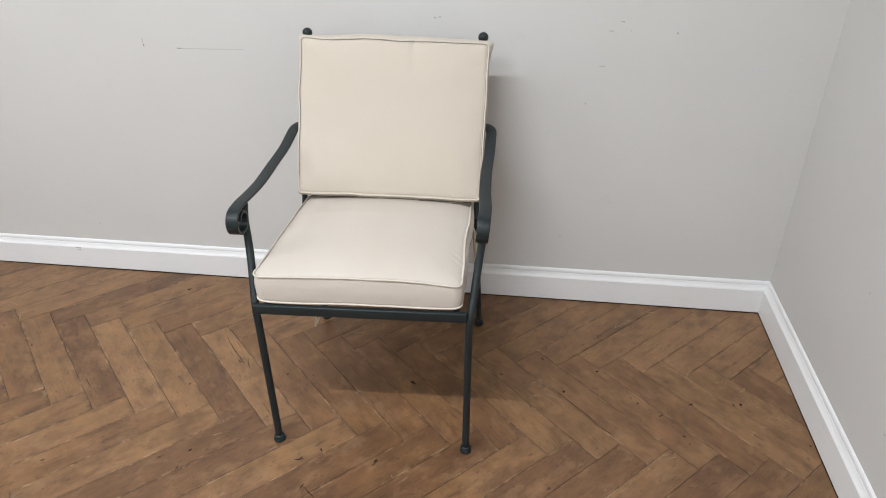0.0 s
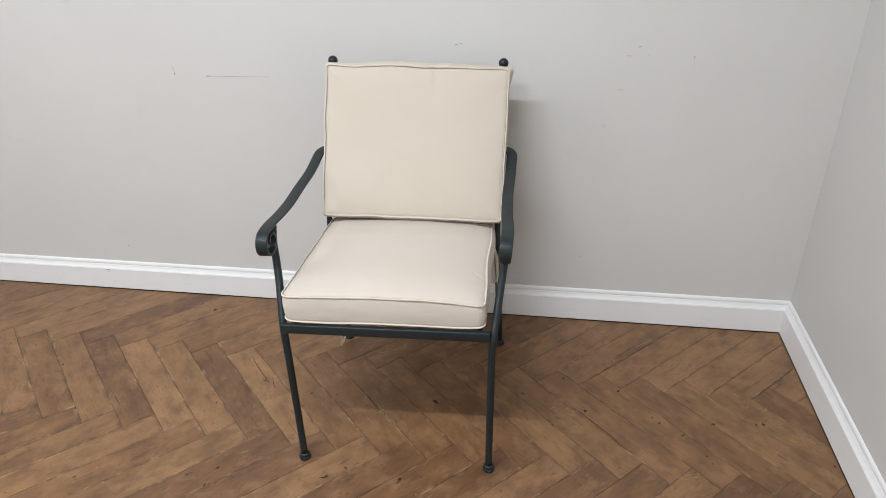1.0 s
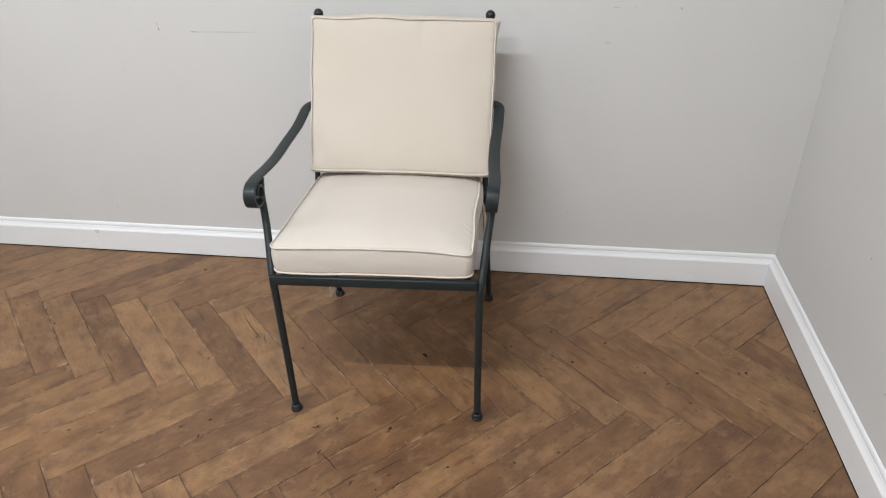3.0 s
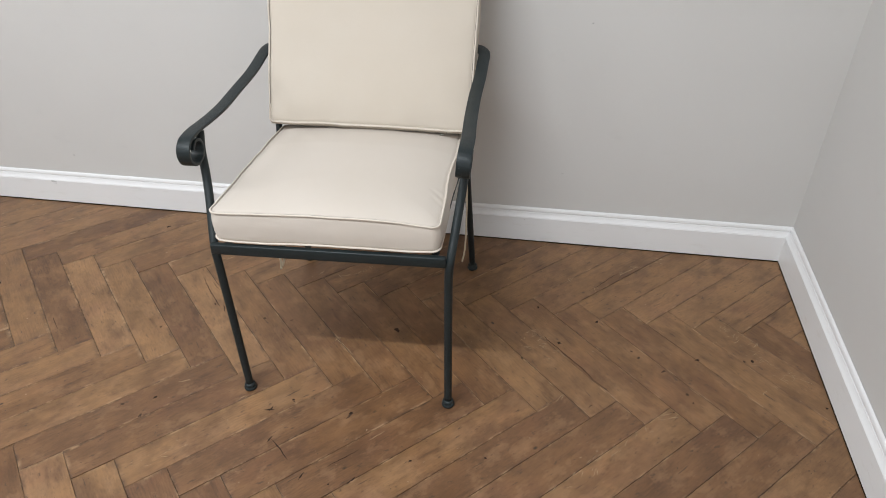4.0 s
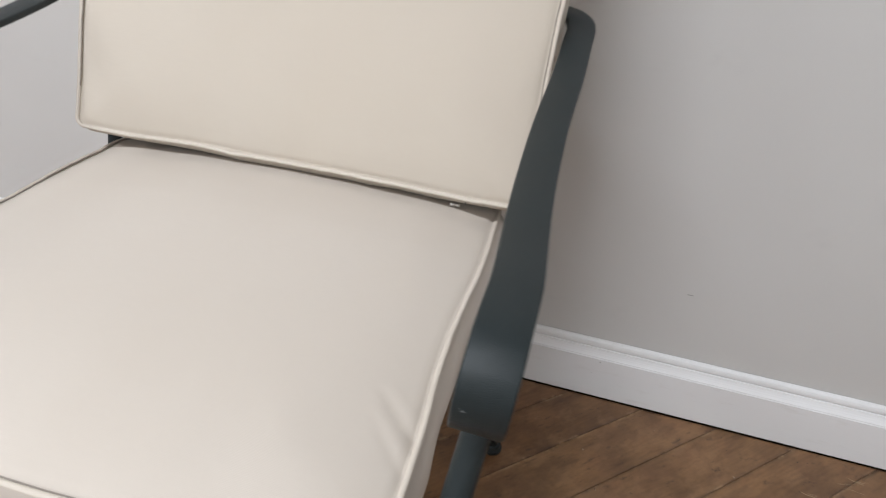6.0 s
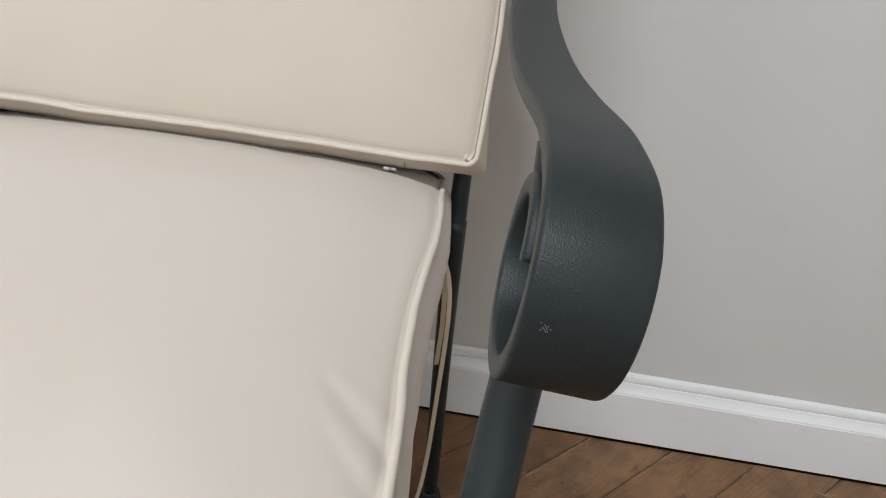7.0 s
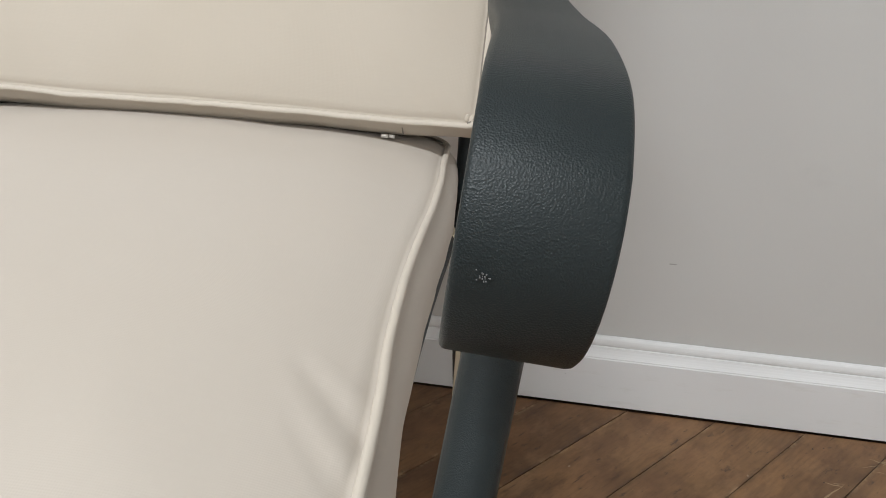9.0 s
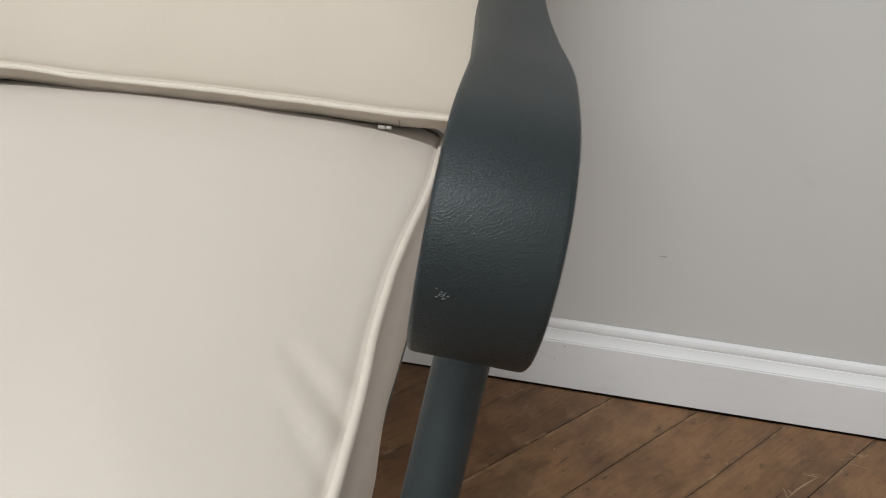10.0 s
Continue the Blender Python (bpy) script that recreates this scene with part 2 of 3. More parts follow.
CANVAS = canvas("cream_canvas", (0.572, 0.517, 0.457))
# seam cloth darkened: the shade in the seam is put into its colour
SEAM = canvas("shade_dark_seam_thread", (0.27, 0.238, 0.205))
# yellower cloth; warm light bounced between the cushions is put into it too
BACK_CANVAS = canvas("cream_canvas_warm_tint", (0.579, 0.519, 0.443))
# cushion canvas made paler: light caught by the piping is put into its colour
PIPING = canvas("cream_canvas_catching_light", (0.612, 0.553, 0.480))


# ---- building helpers ----
def finish(bm, mat, smooth=True):
    me = bpy.data.meshes.new("mesh")
    bmesh.ops.recalc_face_normals(bm, faces=bm.faces)
    for f in bm.faces:
        f.smooth = smooth
    bm.to_mesh(me)
    bm.free()
    me.materials.append(mat)
    return me


def part(name, bm, mat, parent=None, label="", smooth=True):
    """Links a bmesh as one mesh object, under a thing or a part."""
    ob = new(name, finish(bm, mat, smooth))
    ob.parent = parent
    return tagged(ob, label)


def box(bm, lo, hi, edge=0.0):
    made = bmesh.ops.create_cube(bm, size=1)["verts"]
    for v in made:
        v.co = [lo[i] + (v.co[i] + 0.5) * (hi[i] - lo[i]) for i in range(3)]
    if edge:
        edges = {e for v in made for e in v.link_edges}
        bmesh.ops.bevel(bm, geom=list(edges), offset=edge, segments=2, affect="EDGES", profile=0.5)
    return bm


def curve(points, steps=8):
    """A smooth line through the points."""
    p = [Vector(q) for q in points]
    p = [2 * p[0] - p[1], *p, 2 * p[-1] - p[-2]]
    out = []
    for i in range(1, len(p) - 2):
        a, b, c, d = p[i - 1:i + 3]
        for k in range(steps):
            t = k / steps
            out.append(0.5 * (2 * b + (c - a) * t + (2 * a - 5 * b + 4 * c - d) * t * t + (3 * b - a - 3 * c + d) * t ** 3))
    out.append(p[-2])
    return out


def skin(bm, rings, closed=False, caps=True):
    """Faces between rings of points."""
    rows = [[bm.verts.new(q) for q in ring] for ring in rings]
    n = len(rows[0])
    pairs = list(zip(rows, rows[1:])) + ([(rows[-1], rows[0])] if closed else [])
    for a, b in pairs:
        for i in range(n):
            bm.faces.new((a[i], a[(i + 1) % n], b[(i + 1) % n], b[i]))
    if caps and not closed:
        bm.faces.new(rows[0])
        bm.faces.new(rows[-1])
    return bm


def tube(bm, line, radius, sides=14, closed=False):
    n, rings, side = len(line), [], None
    for i, q in enumerate(line):
        a, b = (line[i - 1], line[(i + 1) % n]) if closed else (line[max(i - 1, 0)], line[min(i + 1, n - 1)])
        t = (b - a).normalized()
        if side is None:
            side = t.orthogonal().normalized()
        side = (side - t * side.dot(t)).normalized()
        up = t.cross(side)
        r = radius(i / (n - 1)) if callable(radius) else radius
        rings.append([q + r * (side * math.cos(k * math.tau / sides) + up * math.sin(k * math.tau / sides)) for k in range(sides)])
    return skin(bm, rings, closed)


def lathe(bm, profile, centre, sides=20):
    """profile: (radius, height) from the bottom up."""
    c = Vector(centre)
    return skin(bm, [[c + Vector((r * math.cos(k * math.tau / sides), r * math.sin(k * math.tau / sides), z)) for k in range(sides)] for r, z in profile])


def flat_bar(bm, line, sides, width, thick, edge=0.0016):
    """A flat bar along a line; sides: the way across it at each point."""
    w, h, rings = width / 2, thick / 2, []
    form = []
    for sx, sy in ((1, 1), (-1, 1), (-1, -1), (1, -1)):
        start = {(1, 1): 0, (-1, 1): 90, (-1, -1): 180, (1, -1): 270}[sx, sy]
        for k in range(4):
            a = radians(start + 30 * k)
            form.append((sx * (w - edge) + edge * math.cos(a), sy * (h - edge) + edge * math.sin(a)))
    n = len(line)
    for i, q in enumerate(line):
        t = (line[min(i + 1, n - 1)] - line[max(i - 1, 0)]).normalized()
        s = sides[i] - t * sides[i].dot(t)
        s.normalize()
        up = s.cross(t)
        rings.append([q + s * a + up * b for a, b in form])
    return skin(bm, rings)


# ---- the room ----
X0, X1, Y0, Y1, HIGH, THICK = -3.4, 1.018, -4.4, 0.018, 2.7, 0.12


def wall(name, lo, hi, label):
    return tagged(part(name, box(bmesh.new(), lo, hi), WALL, None, "", False), label, "wall", kind="structure")


wall_north = wall("wall_north", (X0 - THICK, Y1, -0.05), (X1 + THICK, Y1 + THICK, HIGH), "pale grey matt painted wall with scuffs behind the chair")
wall_east = wall("wall_east", (X1, Y0, -0.05), (X1 + THICK, Y1, HIGH), "pale grey matt painted side wall meeting in the corner")
wall("wall_south", (X0 - THICK, Y0 - THICK, -0.05), (X1 + THICK, Y0, HIGH), "plain pale grey painted wall closing the room")
wall("wall_west", (X0 - THICK, Y0, -0.05), (X0, Y1, HIGH), "plain pale grey painted wall closing the room")
tagged(part("ceiling", box(bmesh.new(), (X0 - THICK, Y0 - THICK, HIGH), (X1 + THICK, Y1 + THICK, HIGH + 0.1)), CEILING, None, "", False),
       "plain white painted ceiling", "ceiling", kind="structure")

# skirting: (depth from the wall, height)
MOULD = [(0.0, 0.0), (0.018, 0.0), (0.018, 0.0878), (0.0178, 0.0886), (0.0170, 0.0891), (0.0166, 0.0898), (0.0170, 0.0905), (0.0169, 0.0914), (0.0160, 0.0922), (0.0142, 0.0944),
         (0.0122, 0.0974), (0.0104, 0.1008), (0.0092, 0.1042), (0.0074, 0.1047), (0.0073, 0.1058), (0.0084, 0.1064), (0.0087, 0.1078), (0.0086, 0.1104), (0.0080, 0.1132),
         (0.0070, 0.1160), (0.0054, 0.1180), (0.0036, 0.1193), (0.0024, 0.1197), (0.0014, 0.1197), (0.0014, 0.1165), (0.0, 0.1165)]
LIFT = 0.0036


def baseboard(a, b, label):
    bm = bmesh.new()
    skin(bm, [[a(d, max(z, LIFT)) for d, z in MOULD], [b(d, max(z, LIFT)) for d, z in MOULD]])
    ob = part("baseboard", bm, SKIRTING, None, "", False)
    return tagged(ob, label, "skirting board", kind="structure")


def ne(d, z):
    return Vector((X1 - d, Y1 - d, z))


def nw(d, z):
    return Vector((X0 + d, Y1 - d, z))


def se(d, z):
    return Vector((X1 - d, Y0 + d, z))


def sw(d, z):
    return Vector((X0 + d, Y0 + d, z))


baseboard_north = baseboard(nw, ne, "white painted moulded skirting board along the grey wall")
baseboard(ne, se, "white painted moulded skirting board on the side wall")
baseboard(se, sw, "white painted moulded skirting board")
baseboard(sw, nw, "white painted moulded skirting board")

# ---- the armchair ----
TURN = pose(-0.161, -0.4535, 0, 0, 0, 2.8)
chair = new("armchair")
chair.matrix_world = TURN
tagged(chair, "dark grey-green metal garden armchair with scrolled arms", "chair")
LEG = 0.0093


def foot(parent, x, y):
    bm = bmesh.new()
    lathe(bm, [(0.0125, 0.0), (0.0150, 0.0012), (0.0156, 0.0045), (0.0150, 0.0075), (0.0132, 0.0092), (0.0128, 0.0105), (0.0134, 0.0125),
               (0.0130, 0.0155), (0.0112, 0.0180), (0.0095, 0.0192)], (x, y, 0))
    part("foot", bm, METAL, parent, "rounded cap foot")


ARM_X = {-1: -0.2755, 1: 0.2860}
FRONT_X = {-1: -0.2825, 1: 0.2845}
ROLL = {-1: 0.0, 1: 0.10}
for s in (-1, 1):
    # front leg: up from the floor, kinked at the seat, leaning out and back to the arm
    x, f = ARM_X[s], FRONT_X[s]
    low = Vector((s * 0.2540 + 0.006, -0.262, 0.425))
    high = Vector((f, -0.154, 0.602))
    rise = [low.lerp(high, k) + Vector((0, bow, 0)) for k, bow in ((0.22, 0.002), (0.42, 0.006), (0.60, 0.007), (0.78, 0.005))]
    line = curve([(s * 0.249, -0.2715, 0.012), (s * 0.2495 + 0.002, -0.270, 0.15), (s * 0.2505 + 0.004, -0.268, 0.30), (s * 0.2515 + 0.005, -0.266, 0.385),
                  low, *rise, high, (f, -0.141, 0.640)], 6)
    leg = part("leg", tube(bmesh.new(), line, LEG), METAL, chair)
    foot(leg, s * 0.249, -0.2715)
    # back leg, splayed backwards, with the back post rising from it
    line = curve([(s * 0.2565, 0.271, 0.012), (s * 0.254, 0.238, 0.15), (s * 0.251, 0.203, 0.30), (s * 0.2495, 0.182, 0.40), (s * 0.2490, 0.178, 0.455)], 6)
    leg = part("leg", tube(bmesh.new(), line, LEG), METAL, chair)
    foot(leg, s * 0.2565, 0.271)
    top = Vector((s * 0.244 + 0.011, 0.357, 0.898 - s * 0.005))
    post = part("back_post", tube(bmesh.new(), curve([(s * 0.2490, 0.180, 0.440), (s * 0.2490, 0.197, 0.500), (s * 0.250, 0.265, 0.67), tuple(top)], 6), 0.0082), METAL, chair)
    bm = bmesh.new()
    lathe(bm, [(0.0080, -0.012), (0.0105, -0.010), (0.0112, -0.007), (0.0105, -0.004), (0.0078, -0.002), (0.0075, 0.002)]
          + [(0.0138 * math.sin(radians(a)), 0.0145 - 0.0138 * math.cos(radians(a))) for a in range(35, 176, 14)], top)
    part("finial", bm, METAL, post, "round ball finial")

    # arm: a flat bar dipping in the middle and rolled into a scroll at the front
    line = [Vector(q) for q in curve([(x - s * 0.0400, 0.2905, 0.6820), (x - s * 0.0300, 0.2890, 0.6815), (x - s * 0.0150, 0.2830, 0.6800), (x - s * 0.0045, 0.2700, 0.6770), (x - s * 0.0005, 0.2510, 0.6730), (x - s * 0.001, 0.2200, 0.6682), (x - s * 0.002, 0.15, 0.6585),
                                      (f - s * 0.004, 0.06, 0.6490), (f - s * 0.0035, -0.03, 0.6445), (f - s * 0.0008, -0.105, 0.6462), (f + s * 0.0010, -0.158, 0.6508)], 8)]
    c, turns = Vector((f, -0.193, 0.6207)), [(0, 0.0292), (45, 0.0310), (90, 0.031), (135, 0.0282), (180, 0.0263), (225, 0.0272), (270, 0.0268), (310, 0.0235), (350, 0.0185), (390, 0.0135), (420, 0.0115)]
    for a in range(0, 421, 5):
        r = 1.04 * sum(np.interp(a + d, [q[0] for q in turns], [q[1] for q in turns]) for d in (-24, -16, -8, 0, 8, 16, 24)) / 7
        line.append(c + Vector((0, -r * math.sin(radians(a)), r * math.cos(radians(a)))))
    # the bar eases into the roll
    join = next(i for i, q in enumerate(line) if q.y < -0.170)
    line[join:join] = [line[join - 1].lerp(line[join], k / 8) for k in range(1, 8)]
    for _ in range(14):
        eased = [(line[i - 1] + line[i] * 2 + line[i + 1]) / 4 for i in range(join - 4, join + 17)]
        line[join - 4:join + 17] = eased
    # the scroll end is bent a little out of upright, its foot inwards
    for q in line:
        if q.y < -0.08:
            q.x += ROLL[s] * (q.z - 0.632) * min(1.0, (-0.08 - q.y) / 0.08)
    across = []
    for i, q in enumerate(line):
        t = line[min(i + 1, len(line) - 1)] - line[max(i - 1, 0)]
        h = Vector((-t.y, t.x, 0))
        across.append(h.normalized() if q.y > 0.2 and h.length > 1e-6 else Vector((1, 0, -ROLL[s] * max(0.0, min(1.0, (-0.04 - q.y) / 0.12)))))
        if q.y > 0.2 and across[-1].x < 0:
            across[-1].negate()
    arm = part("arm", flat_bar(bmesh.new(), line, across, 0.0286, 0.0067), METAL, chair, "flat bar arm with rolled scroll end")

    # side rail under the cushion
    part("side_rail", tube(bmesh.new(), curve([(s * 0.226, -0.264, 0.424), (s * 0.228, 0.0, 0.420), (s * 0.238, 0.178, 0.415)], 4), 0.0080), METAL, chair)

bm = box(bmesh.new(), (-0.252, -0.2745, 0.416), (0.252, -0.2615, 0.441), 0.0025)
part("front_rail", bm, METAL, chair)
bm = box(bmesh.new(), (-0.249, 0.172, 0.401), (0.249, 0.185, 0.426), 0.0025)
part("rear_rail", bm, METAL, chair)
bm = tube(bmesh.new(), curve([(-0.249, 0.204, 0.512), (0, 0.207, 0.512), (0.249, 0.204, 0.512)], 4), 0.0075)
part("back_rail", bm, METAL, chair)
bm = tube(bmesh.new(), curve([(-0.252, 0.345, 0.865), (0, 0.350, 0.868), (0.256, 0.345, 0.865)], 4), 0.0075)
part("back_rail", bm, METAL, chair)
for k in range(4):
    y = -0.17 + 0.095 * k
    part("seat_slat", box(bmesh.new(), (-0.235, y - 0.013, 0.4255), (0.235, y + 0.013, 0.4295), 0.001), METAL, chair)

# small pale chip in the paint of the scroll
arm_chip = bmesh.new()
rng = random.Random(7)
for k in range(16):
    u, v = rng.gauss(0, 0.0008), rng.gauss(0, 0.0007)
    a = radians(86 + math.degrees(v / 0.034))
    q = Vector((0.2757 + u, -0.193 - 0.03565 * math.sin(a), 0.6225 + 0.03565 * math.cos(a)))
    box(arm_chip, q - Vector((0.00006 + rng.random() * 0.00018, 0.0001, 0.00006)), q + Vector((0.00006, 0.0001, 0.00006 + rng.random() * 0.0002)))
part("paint_chip", arm_chip, CHIP, arm, "pale chipped flecks in the paint", False)


# ---- cushions: boxed, piped, softly crowned ----
def outline(w, d, r, n=10, warp=0.0, seed=0.0):
    """A rounded rectangle w x d round the origin; points and ways outward."""
    out = []
    for cx, cy, a0 in ((w / 2 - r, d / 2 - r, 0), (-w / 2 + r, d / 2 - r, 90), (-w / 2 + r, -d / 2 + r, 180), (w / 2 - r, -d / 2 + r, 270)):
        for k in range(n + 1):
            a = radians(a0 + 90 * k / n)
            out.append(Vector((cx + r * math.cos(a), cy + r * math.sin(a), 0)))
    dense = []
    for i, q in enumerate(out):
        e = out[(i + 1) % len(out)]
        m = max(1, round((e - q).length / 0.004))
        dense += [q.lerp(e, k / m) for k in range(m)]
    res = []
    for i, q in enumerate(dense):
        t = (dense[(i + 1) % len(dense)] - dense[i - 1]).normalized()
        nrm = Vector((t.y, -t.x, 0))
        res.append(q + nrm * warp * noise.noise(Vector((q.x * 9 + seed, q.y * 9, seed))))
    return res


def cushion(name, m, w, d, thick, r, crown, seed, label, group, slump, puffy, taper, cloth, folds=(), hidden=None, tuck=0.0, sag=0.0):
    thing = new(name)
    thing.matrix_world = m
    tagged(thing, label, "cushion", group)
    edge = [Vector((q.x * (1 - taper * (q.y / d + 0.5)), q.y, 0)) for q in outline(w, d, r, warp=0.004, seed=seed)]

    for q in edge:
        if q.x > 0:
            q.x -= tuck * math.exp(-((q.y + 0.05) / 0.10) ** 2)
        elif q.y < 0:
            q.y += sag * q.x / 0.25

    def lift(q, top):
        n1 = noise.noise(Vector((q.x * 6 + seed, q.y * 6, top * 3.1)))
        return slump(q.x, q.y, top) + 0.0025 * n1

    def inner(q, f, top):
        h = crown * (1 - f ** 4.5) ** 0.9 - 0.0017 * math.exp(-((f - 0.988) / 0.006) ** 2)
        wrinkle = 0.0016 * noise.noise(Vector((q.x * 22 + seed, q.y * 9 + q.x * 8, top))) * f ** 2
        pull = 0.0
        for ax, ay, bx, by, deep in folds:
            a, b = Vector((ax, ay, 0)), Vector((bx, by, 0))
            t = max(0.0, min(1.0, (q - a).dot(b - a) / (b - a).length_squared))
            gap = (q - a.lerp(b, t)).length
            pull += deep * math.exp(-(gap / 0.0034) ** 2) * (0.35 + 0.65 * t)
        return h + wrinkle + (pull if top > 0 else 0)

    rings = []
    steps = [0.0, 0.04, *[k / 40 for k in range(3, 32)], *[0.8 + k / 80 for k in range(8)], 0.9, 0.915, 0.93, 0.955, 0.972, 0.983, 0.9905, 0.9955]
    for f in steps[1:]:
        rings.append([Vector((q.x * f, q.y * f, thick / 2 + lift(q * f, 1) + inner(q * f, f, 1))) for q in edge])
    rings.append([Vector((q.x, q.y, thick / 2 + lift(q, 1) - 0.0008)) for q in edge])
    for v in (0.42, 0.3, 0.15, 0.0, -0.15, -0.3, -0.42):
        puff = 1 - (abs(v) / 0.5) ** 2
        rings.append([q * (1 + puff * puffy(q) / q.length) + Vector((0, 0, v * 2 * thick / 2 * 0.95 + lift(q, 1) * (0.5 + v) + lift(q, -1) * (0.5 - v) + 0.0014 * noise.noise(q * 30))) + q.normalized() * (0.0016 * puff * noise.noise(Vector((q.x * 26 + seed, q.y * 26, v * 5)))) for q in edge])
    rings.append([Vector((q.x, q.y, -thick / 2 + lift(q, -1) + 0.0008)) for q in edge])
    for f in reversed(steps[1:]):
        rings.append([Vector((q.x * f, q.y * f, -thick / 2 + lift(q * f, -1) - 0.15 * inner(q * f, f, -1))) for q in edge])
    bm = bmesh.new()
    skin(bm, rings)
    part("cover", bm, cloth, thing)
    for top in (1, -1):
        line = []
        for i, q in enumerate(edge):
            out = q.normalized()
            wob = noise.noise(q * 24 + Vector((seed, 0, top))) * 0.0016 + noise.noise(q * 70 + Vector((seed, 3, top))) * 0.0006
            line.append(q + out * (0.0014 + 0.6 * wob) + Vector((0, 0, top * (thick / 2 + 0.0006) + lift(q, top) + 0.7 * wob)))
        part("piping", tube(bmesh.new(), line, 0.0023, 10, True), PIPING, thing, "corded piping along the seam")
        # dark thread beside the piping, painted in for the groove's shade
        if top > 0:
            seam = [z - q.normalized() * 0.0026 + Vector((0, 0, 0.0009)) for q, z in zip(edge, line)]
            # left out along edges whose groove shows no shade
            if hidden is not None:
                keep = [not hidden(q) for q in edge]
                turn = next((i for i in range(len(keep)) if keep[i] and not keep[i - 1]), 0)
                seam = [p for p, shown in zip(seam[turn:] + seam[:turn], keep[turn:] + keep[:turn]) if shown]
            part("seam", tube(bmesh.new(), seam, 0.0007, 6, hidden is None), SEAM, thing, "stitched seam inside the piping, darkened for the shade of its groove")
    return thing


def seat_slump(x, y, top):
    if top > 0:
        return 0.004 * math.cos(x * 9) - 0.0055 * max(0.0, min(1.0, (y - 0.08) / 0.1)) - 0.006 * max(0, x / 0.24) ** 3 * max(0, y / 0.22) ** 2 - 0.010 * max(0, x / 0.24) ** 3 * max(0, -y / 0.22) ** 2
    return 0.002 * math.sin(x * 21 + 1)


def back_slump(x, y, top):
    return 0.003 * math.sin(x * 13 + y * 5) + 0.0016 * noise.noise(Vector((x * 14, y * 14, top))) - (0.010 * math.exp(-abs(x - 0.055) / 0.020) * max(0, y / 0.21) ** 4 if top > 0 else 0)


def seat_puff(q):
    """The boxing bulges at the sides, hardly at the front."""
    side = max(0.0, min(1.0, (abs(q.x) - 0.20) / 0.03))
    return 0.003 + 0.007 * side * max(0.0, min(1.0, (q.y + 0.23) / 0.08)) + 0.004 * side * max(0.0, min(1.0, (q.y - 0.06) / 0.10))


def back_puff(q):
    return 0.004 + 0.006 * max(0.0, min(1.0, (abs(q.y) - 0.15) / 0.05)) + 0.003 * max(0.0, min(1.0, (-q.y - 0.15) / 0.05)) + 0.007 * max(0.0, min(1.0, (q.y - 0.16) / 0.04))


seat_cushion = cushion("seat_cushion", TURN @ pose(0.000, -0.0325, 0.4755, -1.7, 0, 0), 0.482, 0.462, 0.067, 0.021, 0.016, 2.3,
                       "cream canvas box seat cushion with corded piping on the chair", "chair cushions", seat_slump, seat_puff, 0.035, CANVAS,
                       [(0.205, -0.100, 0.239, -0.130, -0.0015), (0.212, -0.094, 0.239, -0.114, 0.0008), (0.207, -0.116, 0.240, -0.146, 0.0009), (0.214, -0.132, 0.240, -0.160, -0.0009)], lambda q: q.x > 0.2 and -0.19 < q.y < 0.22, 0.0035)
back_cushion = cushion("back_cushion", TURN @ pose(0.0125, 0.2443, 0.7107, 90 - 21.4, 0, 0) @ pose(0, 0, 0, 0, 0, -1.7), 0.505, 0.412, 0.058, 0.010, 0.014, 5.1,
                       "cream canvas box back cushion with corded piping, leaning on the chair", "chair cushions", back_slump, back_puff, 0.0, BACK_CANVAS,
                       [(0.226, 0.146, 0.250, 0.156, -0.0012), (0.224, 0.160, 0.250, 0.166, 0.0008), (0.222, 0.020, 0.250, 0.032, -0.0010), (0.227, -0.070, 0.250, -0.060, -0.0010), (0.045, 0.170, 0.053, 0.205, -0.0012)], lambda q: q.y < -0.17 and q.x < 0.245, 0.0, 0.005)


zip_pull = bmesh.new()
box(zip_pull, (0.178, -0.2198, 0.0105), (0.184, -0.2165, 0.0135), 0.0006)
box(zip_pull, (0.184, -0.2194, 0.0110), (0.189, -0.2165, 0.0130), 0.0005)
part("zip_pull", zip_pull, ZIP, back_cushion, "small pale zip pull")


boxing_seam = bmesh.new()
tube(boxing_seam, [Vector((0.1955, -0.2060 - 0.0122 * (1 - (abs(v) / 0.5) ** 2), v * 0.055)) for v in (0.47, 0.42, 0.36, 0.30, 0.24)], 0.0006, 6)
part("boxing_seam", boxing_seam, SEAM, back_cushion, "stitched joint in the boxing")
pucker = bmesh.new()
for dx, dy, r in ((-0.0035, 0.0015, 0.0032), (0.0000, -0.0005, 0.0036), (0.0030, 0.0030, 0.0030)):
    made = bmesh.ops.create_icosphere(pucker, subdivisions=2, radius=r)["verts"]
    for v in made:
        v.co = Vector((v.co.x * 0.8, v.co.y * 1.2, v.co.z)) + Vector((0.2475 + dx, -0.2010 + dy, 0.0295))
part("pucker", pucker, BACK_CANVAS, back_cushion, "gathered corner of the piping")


def tie(points):
    line = [Vector(q) for q in curve(points, 8)]
    return part("tie", flat_bar(bmesh.new(), line, [Vector((0.8, 0.6, 0))] * len(line), 0.0052, 0.0012, 0.0004), TAPE, seat_cushion, "loose cream cotton tie")


